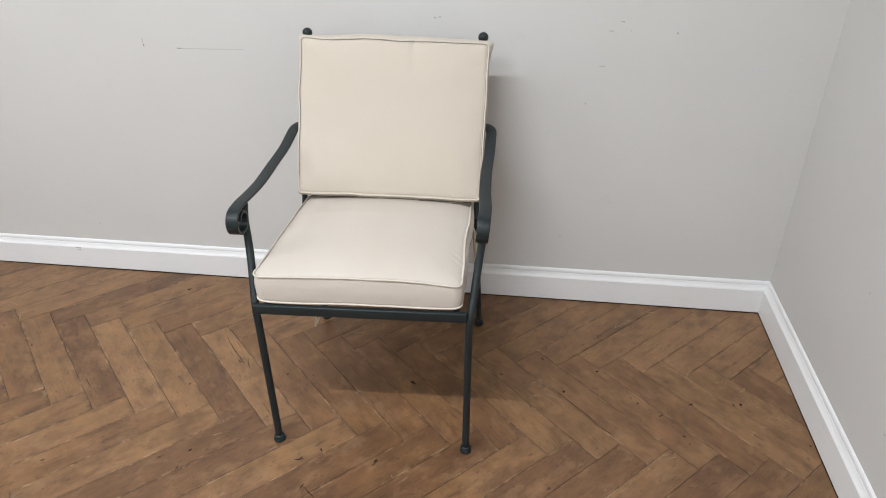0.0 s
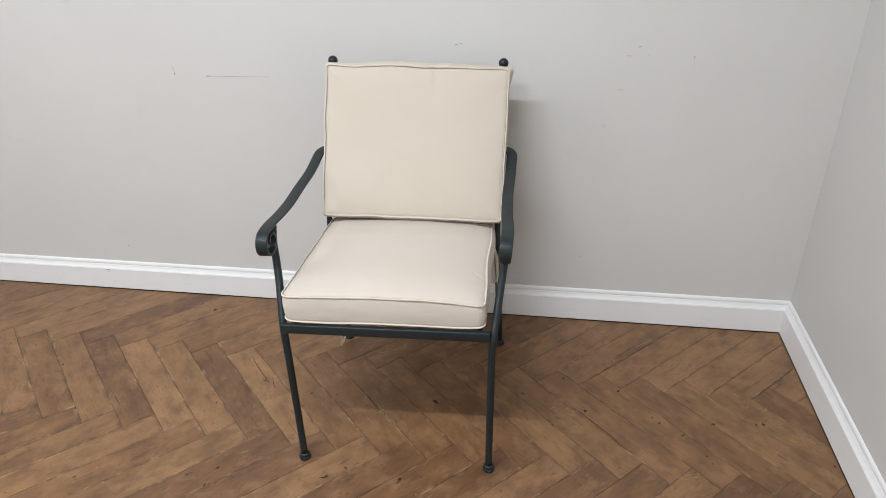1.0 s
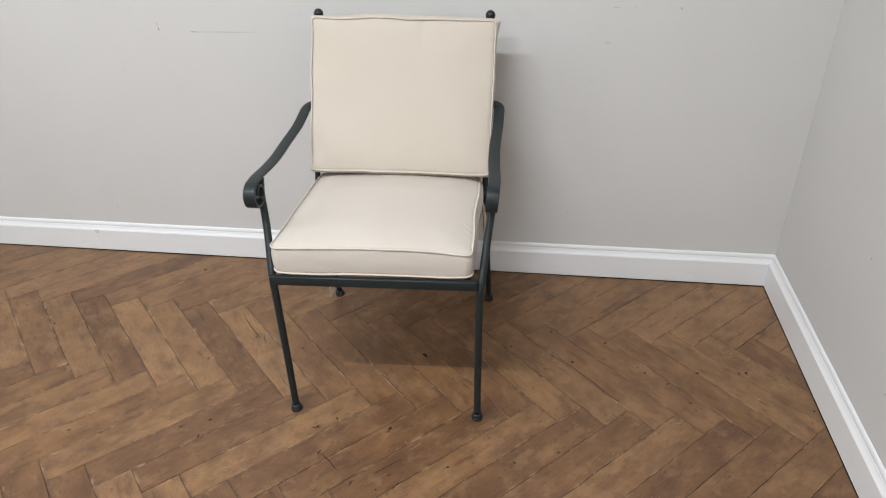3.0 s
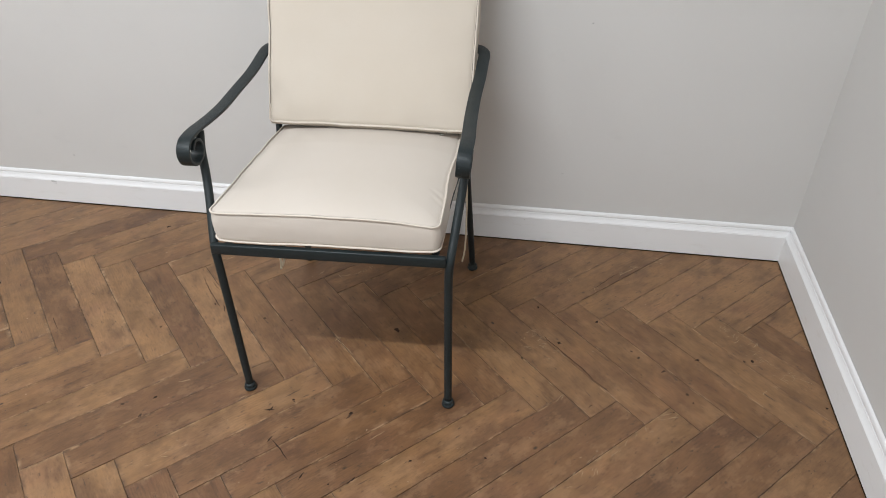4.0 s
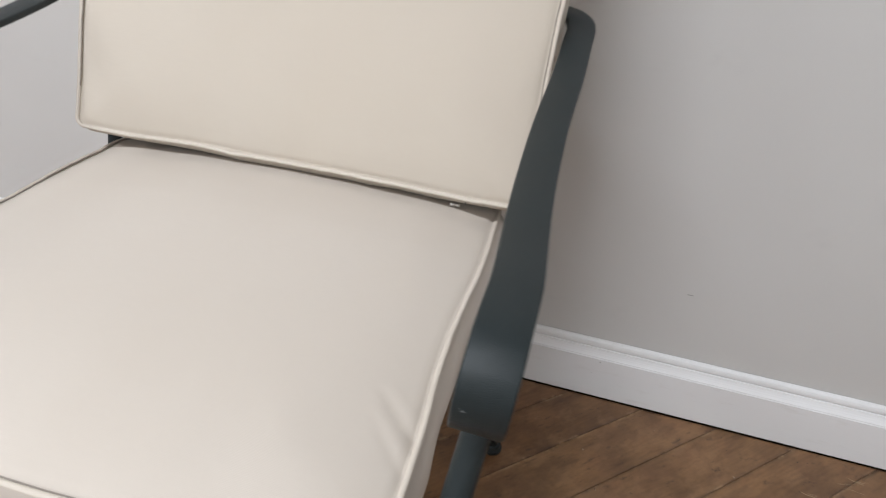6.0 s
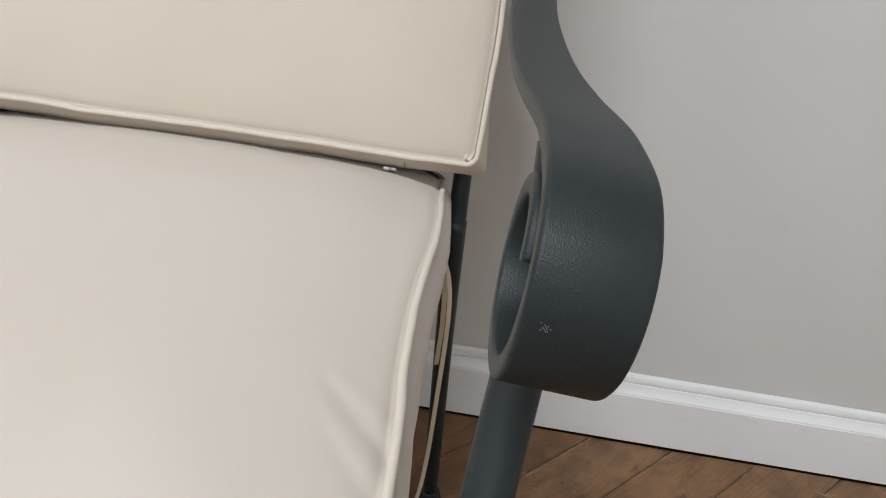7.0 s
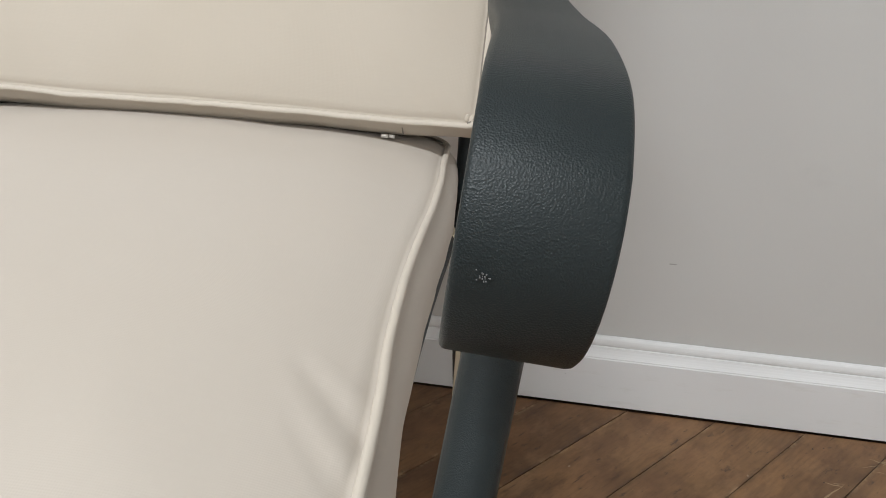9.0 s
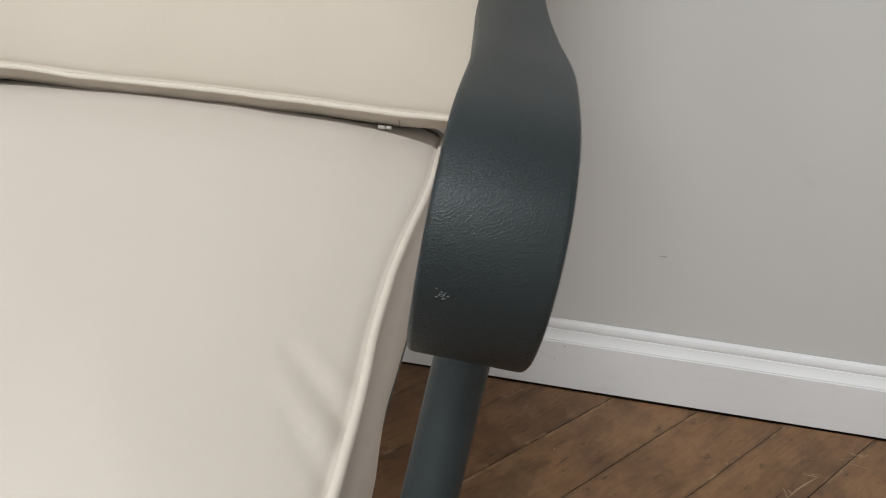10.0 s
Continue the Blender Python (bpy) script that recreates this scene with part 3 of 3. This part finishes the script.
back_to_seat = seat_cushion.matrix_world.inverted() @ TURN
for pts in ([(0.222, 0.160, 0.432), (0.236, 0.160, 0.431), (0.246, 0.157, 0.415), (0.2515, 0.155, 0.385), (0.2525, 0.154, 0.34), (0.251, 0.152, 0.27), (0.249, 0.150, 0.20), (0.245, 0.147, 0.15), (0.239, 0.146, 0.118)],
            [(0.222, 0.166, 0.432), (0.236, 0.167, 0.431), (0.244, 0.163, 0.41), (0.2475, 0.161, 0.36), (0.2465, 0.158, 0.31)],
            [(-0.236, 0.160, 0.447), (-0.242, 0.168, 0.452), (-0.244, 0.160, 0.42), (-0.240, 0.158, 0.36), (-0.243, 0.152, 0.30), (-0.250, 0.150, 0.27)],
            [(-0.106, -0.240, 0.441), (-0.1065, -0.252, 0.438), (-0.107, -0.257, 0.425), (-0.1075, -0.256, 0.405), (-0.109, -0.255, 0.388), (-0.112, -0.254, 0.372)],
            [(-0.095, -0.240, 0.441), (-0.0955, -0.252, 0.438), (-0.0965, -0.257, 0.425), (-0.099, -0.256, 0.405), (-0.1035, -0.255, 0.390), (-0.108, -0.254, 0.380)],
            [(-0.232, 0.160, 0.447), (-0.236, 0.168, 0.452), (-0.237, 0.160, 0.42), (-0.236, 0.158, 0.36), (-0.244, 0.152, 0.31), (-0.254, 0.150, 0.285)]):
    tie([tuple(back_to_seat @ Vector(q)) for q in pts])

# ---- marks on the walls ----
def scuff(parent, mat, name, pieces):
    bm = bmesh.new()
    for lo, hi in pieces:
        box(bm, lo, hi)
    return part(name, bm, mat, parent, "", False)


def on_wall(x, z, w, h):
    return ((x, Y1 - 0.0004, z), (x + w, Y1 + 0.001, z + h))


scuff(wall_north, SCUFF, "scratch", [on_wall(-0.884, 0.8335, 0.017, 0.0022), on_wall(-0.812, 0.8335, 0.012, 0.0012), on_wall(-0.788, 0.8336, 0.009, 0.0010), on_wall(-0.760, 0.8335, 0.018, 0.0012)])
scuff(wall_north, FAINT, "scratch", [on_wall(-0.867, 0.8337, 0.20, 0.0010), on_wall(-0.075, 0.934, 0.007, 0.004), on_wall(-0.062, 0.9365, 0.008, 0.003), on_wall(0.325, 0.244, 0.009, 0.0015),
                                     on_wall(0.60, 0.90, 0.004, 0.006), on_wall(-0.995, 0.850, 0.002, 0.014)])
scuff(wall_north, SCUFF, "dent", [on_wall(-0.994, 0.839, 0.003, 0.006), on_wall(-1.344, 0.187, 0.003, 0.003), on_wall(0.3695, 0.6955, 0.003, 0.003)])
scuff(wall_east, FAINT, "dent", [((X1 - 0.0004, y, z), (X1 + 0.001, y + 0.004, z + 0.004)) for y, z in ((-0.536, 0.450), (-0.774, 0.243))])

scuff(wall_north, FAINT, "scratch", [on_wall(0.417, 0.905, 0.014, 0.002), on_wall(0.447, 0.930, 0.010, 0.003), on_wall(0.400, 0.807, 0.016, 0.002), on_wall(0.476, 0.906, 0.003, 0.003)])
scuff(baseboard_north, SCUFF, "scratch", [((-1.462, -0.0004, 0.085), (-1.440, 0.001, 0.087)), ((0.222, -0.0004, 0.082), (0.224, 0.001, 0.083)), ((0.212, -0.0004, 0.055), (0.213, 0.001, 0.056)), ((-1.455, -0.0004, 0.077), (-1.443, 0.001, 0.078))])

# ---- herringbone floor ----
tagged(part("floor", box(bmesh.new(), (X0, Y0, -0.05), (X1, Y1, -0.009)), UNDERFLOOR, None, "", False),
       "worn brown oak herringbone parquet floor", "floor", kind="structure")
floor = bpy.data.objects["floor"]
GAP = 0.00042


def bend(q):
    """The laid rows drift a little in width along the wall."""
    u = q.x / 0.1258
    return Vector((0.276 + 0.1258 * u - 0.000244 * u * u, q.y - 0.285, 0))


def laid(a, b):
    """From block coordinates (a along up-right, b along up-left) to the room."""
    return Vector(((a - b) / math.sqrt(2), (a + b) / math.sqrt(2), 0))


def plank_corners(a0, a1, b0, b1):
    g = GAP
    return [bend(laid(a, b)) for a, b in ((a0 + g, b0 + g), (a1 - g, b0 + g), (a1 - g, b1 - g), (a0 + g, b1 - g))]


# the tone of each block, from umber (2) to honey (5), along the courses by the chair: (lean, course): (first step, tones)
# wall-side tones are raised, foreground ones lowered: floor light put into the wood
LAID = {(-45, 0): (-14, "34254253333344333443"), (45, 0): (-17, "44552443434233344445555"), (45, -1): (-14, "344342242224224224")}
tones = random.Random(4)


def grade(lean, course, step):
    first, row = LAID.get((lean, course), (0, ""))
    other = tones.choice("2233334445")
    return row[step - first] if 0 <= step - first < len(row) else other


rng = random.Random(11)
spots = []
for col in range(-9, 10):
    for i in range(-70, 70):
        # zigzag steps go along the wall: one block of each lean at every step
        sa, sb = i * PW + col * PL, -i * PW + col * PL
        for lean, (a0, a1, b0, b1) in ((45, (sa, sa + PL, sb - PW, sb)), (-45, (sa - PW, sa, sb - PW - PL + PW, sb))):
            spots.append((lean, a0, a1, b0, b1, grade(lean, col, i)))
planks, rest = [], {45: [], -45: []}
for lean, a0, a1, b0, b1, tone in spots:
    cs = plank_corners(a0, a1, b0, b1)
    mid = sum(cs, Vector()) / 4
    if X0 - 0.2 < mid.x < X1 + 0.2 and Y0 - 0.2 < mid.y < Y1 + 0.2:
        near = mid.x > -2.3 and mid.y > -2.3
        (planks if near else rest[lean]).append((lean, cs, mid, tone))


def clip_room(cs):
    """Cuts a block off at the walls."""
    for axis, limit, sign in ((0, X1 - 0.0186, 1), (1, Y1 - 0.0186, 1), (0, X0 + 0.004, -1), (1, Y0 + 0.004, -1)):
        out = []
        for p, q in zip(cs, cs[1:] + cs[:1]):
            if (p[axis] - limit) * sign <= 0:
                out.append(p)
            if (p[axis] - limit) * (q[axis] - limit) < 0:
                out.append(p.lerp(q, (limit - p[axis]) / (q[axis] - p[axis])))
        cs = out
    return cs


def block(bm, cs, tilt):
    edge = 0.0006
    mid = sum(cs, Vector()) / len(cs)
    top, rim, low = [], [], []
    for q in cs:
        away = (mid - q).normalized() * edge * 1.6
        h = tilt(q)
        top.append(bm.verts.new(q + away + Vector((0, 0, h))))
        rim.append(bm.verts.new(q + Vector((0, 0, h - edge * 0.8))))
        low.append(bm.verts.new(q + Vector((0, 0, -0.0095))))
    n = len(cs)
    bm.faces.new(top)
    for i in range(n):
        j = (i + 1) % n
        bm.faces.new((rim[i], rim[j], top[j], top[i]))
        bm.faces.new((low[i], low[j], rim[j], rim[i]))


for lean, cs, mid, tone in planks:
    cs = clip_room(cs)
    if len(cs) < 3:
        continue
    back = Matrix.Rotation(radians(-lean), 4, "Z")
    dz, tx, ty = rng.uniform(-0.0005, 0.0002), rng.uniform(-0.0012, 0.0012), rng.uniform(-0.004, 0.004)
    bm = bmesh.new()
    block(bm, [back @ (q - mid) for q in cs], lambda q: dz + q.x * tx + q.y * ty)
    ob = part("plank", bm, OAK[tone], floor, "", False)
    ob.matrix_world = Matrix.Translation(mid) @ Matrix.Rotation(radians(lean), 4, "Z")
for lean, blocks in rest.items():
    back = Matrix.Rotation(radians(-lean), 4, "Z")
    bm = bmesh.new()
    for _, cs, mid, _ in blocks:
        cs = clip_room(cs)
        if len(cs) > 2:
            dz = rng.uniform(-0.0005, 0.0002)
            block(bm, [back @ q for q in cs], lambda q: dz)
    ob = part("planks", bm, OAK_FAR, floor, "", False)
    ob.matrix_world = Matrix.Rotation(radians(lean), 4, "Z")
    tagged(ob, kind="stuff")

# knots, cracks and scratches in the wood
def blob(name, mat, x, y, w, h, turn, ragged=0.45):
    bm, pts = bmesh.new(), []
    for k in range(18):
        a = math.tau * k / 18
        r = 0.5 * (1 + ragged * 1.6 * noise.noise(Vector((math.cos(a) * 1.7 + x * 9, math.sin(a) * 1.7, y * 7))))
        pts.append(bm.verts.new((w * r * math.cos(a), h * r * math.sin(a), 0.0006)))
    bm.faces.new(pts)
    ob = part(name, bm, mat, floor, "", False)
    ob.matrix_world = pose(x, y, 0, 0, 0, turn)


def crack(name, mat, x, y, length, turn, width, seed):
    """A thin jagged line that tapers to both ends."""
    local, bm, n = random.Random(seed), bmesh.new(), max(5, int(length / 0.006))
    drift, rows = 0.0, []
    for k in range(n + 1):
        f = k / n
        drift += local.gauss(0, 0.0007)
        half = width / 2 * math.sin(math.pi * min(0.98, max(0.02, f))) ** 0.6 * local.uniform(0.35, 1.0)
        q = (f - 0.5) * length
        rows.append((bm.verts.new((q, drift + half, 0.0006)), bm.verts.new((q, drift - half, 0.0006))))
    for (a, b), (c, d) in zip(rows, rows[1:]):
        bm.faces.new((a, b, d, c))
    ob = part(name, bm, mat, floor, "", False)
    ob.matrix_world = pose(x, y, 0, 0, 0, turn)


for x, y, w, h, turn in ((0.456, -0.359, 0.009, 0.007, 40), (0.845, -0.450, 0.010, 0.007, -40), (0.709, -0.467, 0.008, 0.005, -40), (-0.082, -0.478, 0.020, 0.010, -45),
                         (-0.619, -0.806, 0.011, 0.005, 45), (-0.975, -0.096, 0.016, 0.008, 45), (-1.336, -0.460, 0.011, 0.005, -45), (-0.276, -0.759, 0.008, 0.005, 30),
                         (-0.123, -0.777, 0.009, 0.008, 10), (0.046, -0.886, 0.006, 0.005, 0), (0.209, -0.852, 0.006, 0.006, 0), (0.356, -0.459, 0.009, 0.007, -40),
                         (0.293, -0.323, 0.006, 0.008, 0), (0.632, -0.653, 0.005, 0.004, 0), (0.987, -0.583, 0.006, 0.006, 0), (-0.116, -0.973, 0.005, 0.004, 0), (-0.632, -0.451, 0.010, 0.004, -50)):
    blob("knot", KNOT, x, y, w, h, turn)
for k, (x, y, length, turn, width) in enumerate(((-0.323, -0.797, 0.026, 20, 0.005), (-0.318, -0.795, 0.018, 75, 0.004), (-0.287, -0.880, 0.020, 80, 0.005), (-0.255, -0.903, 0.075, -38, 0.0035),
                                                 (-0.181, -0.964, 0.022, 70, 0.004), (-0.072, -0.955, 0.024, 60, 0.005), (-0.104, -0.903, 0.080, 42, 0.0025), (0.390, -0.513, 0.290, -45, 0.0030),
                                                 (-0.690, -0.385, 0.110, -52, 0.0032), (-0.640, -0.430, 0.090, -44, 0.0028), (-0.600, -0.455, 0.060, -60, 0.0026), (-0.665, -0.372, 0.050, -38, 0.0025),
                                                 (0.480, -0.180, 0.130, 45, 0.0022), (-0.470, -0.640, 0.070, -48, 0.0020), (-1.050, -0.600, 0.060, -46, 0.0022))):
    crack("crack", KNOT, x, y, length, turn, width, k)
for k, (x, y, length, turn, width) in enumerate(((0.446, -0.851, 0.024, 80, 0.0020), (0.455, -0.846, 0.018, 86, 0.0018), (0.405, -0.861, 0.014, 70, 0.0018), (0.363, -0.902, 0.012, 60, 0.0022),
                                                 (0.396, -0.895, 0.012, 20, 0.0020), (0.520, -0.761, 0.020, 75, 0.0016), (0.491, -0.794, 0.022, 55, 0.0016), (0.553, -0.114, 0.075, 44, 0.0026),
                                                 (0.630, -0.050, 0.030, 12, 0.0014), (0.640, -0.062, 0.032, -8, 0.0014), (0.655, -0.040, 0.024, 30, 0.0012), (-0.045, -0.830, 0.045, 45, 0.0024),
                                                 (-0.210, -0.560, 0.090, -44, 0.0020), (-1.560, -0.255, 0.060, -30, 0.0030), (-1.480, -0.330, 0.050, -60, 0.0026), (0.960, -0.500, 0.040, -20, 0.0018))):
    crack("scratch", PALE_WOOD, x, y, length, turn, width, 50 + k)

# further small marks: dark spots, then bunches of pale scuffs
SPOTS = ((0.825, -0.454, 0.008, 0.005, -38), (0.560, -0.483, 0.010, 0.005, 48), (0.544, -0.462, 0.008, 0.004, -40), (0.619, -0.522, 0.013, 0.004, 40), 
         (0.670, -0.592, 0.011, 0.006, -34), (0.682, -0.617, 0.006, 0.005, 57), (0.706, -0.468, 0.014, 0.003, 41), (0.358, -0.457, 0.010, 0.005, -35), 
         (0.264, -0.530, 0.012, 0.004, -53), (0.438, -0.665, 0.013, 0.003, 48), (0.475, -0.604, 0.008, 0.006, -33), (1.000, -0.040, 0.011, 0.004, -39), 
         (-0.740, -0.566, 0.009, 0.005, 43), (-0.464, -0.487, 0.011, 0.006, -38), (-0.273, -0.763, 0.011, 0.003, -40), (-0.124, -0.784, 0.013, 0.005, 53), 
         (-0.626, -0.866, 0.013, 0.005, -54), (-0.689, -0.840, 0.007, 0.006, -55), (-0.385, -0.483, 0.009, 0.003, 33))
for x, y, w, h, turn in SPOTS:
    blob("knot", SMEAR, x, y, w, h, turn, 0.9)
PALE = ((0.288, -0.438, 0.018, -65), (0.303, -0.457, 0.013, 58), (0.314, -0.477, 0.026, -10), (0.272, -0.489, 0.030, -16), (0.260, -0.459, 0.017, 49), 
         (0.758, -0.396, 0.012, 78), (0.722, -0.371, 0.013, 62), (0.881, -0.535, 0.018, -61), (0.907, -0.508, 0.026, -40), (0.851, -0.556, 0.019, 58), 
         (0.376, -0.184, 0.020, -67), (0.929, -0.491, 0.024, -25), (0.864, -0.389, 0.025, 48), (0.567, -0.092, 0.021, -14), (0.527, -0.132, 0.018, -79), 
         (0.451, -0.215, 0.028, -78), (0.612, -0.662, 0.020, 17), (0.644, -0.041, 0.025, -21), (0.794, -0.340, 0.019, -45), (0.631, -0.670, 0.027, 17), 
         (0.365, -0.651, 0.031, 57), (-0.493, -0.224, 0.017, -42), (-0.503, -0.235, 0.024, -58), (-0.476, -0.212, 0.019, -33), (-0.309, -0.271, 0.029, -42), 
         (-0.291, -0.265, 0.028, 13), (-0.262, -0.248, 0.031, 49), (-0.229, -0.215, 0.022, -50), (-0.245, -0.232, 0.019, -68), (-0.150, -0.173, 0.014, -38), 
         (-0.375, -0.265, 0.025, 66), (-0.574, -0.744, 0.028, 20), (-0.234, -0.537, 0.019, 67), (-0.395, -0.371, 0.017, 14), (-0.402, -0.772, 0.023, 50))
for k, (x, y, length, turn) in enumerate(PALE):
    crack("scratch", PALE_WOOD, x, y, length, turn, 0.0022, 120 + k)
    crack("scratch", PALE_WOOD, x + 0.006, y + 0.004, length * 0.6, turn + 25, 0.0018, 220 + k)

# patches where the boards are scraped: short pale scratches close together, from one point to another
scrape = random.Random(31)
for x0, y0, x1, y1, spread, count, turn in ((0.785, -0.335, 0.870, -0.430, 0.026, 22, 45), (0.840, -0.425, 0.965, -0.505, 0.030, 26, 35), (0.400, -0.860, 0.510, -0.770, 0.026, 12, 80),
                                            (0.560, -0.730, 0.610, -0.680, 0.018, 5, 55), (0.270, -0.420, 0.350, -0.505, 0.022, 14, 25), (-0.565, -0.990, -0.470, -0.915, 0.022, 10, 35)):
    for k in range(count):
        f = scrape.random()
        crack("scratch", PALE_WOOD, x0 + (x1 - x0) * f + scrape.gauss(0, spread / 2), y0 + (y1 - y0) * f + scrape.gauss(0, spread / 2),
              scrape.uniform(0.007, 0.022), turn + scrape.gauss(0, 22), scrape.uniform(0.0009, 0.0017), 400 + k)
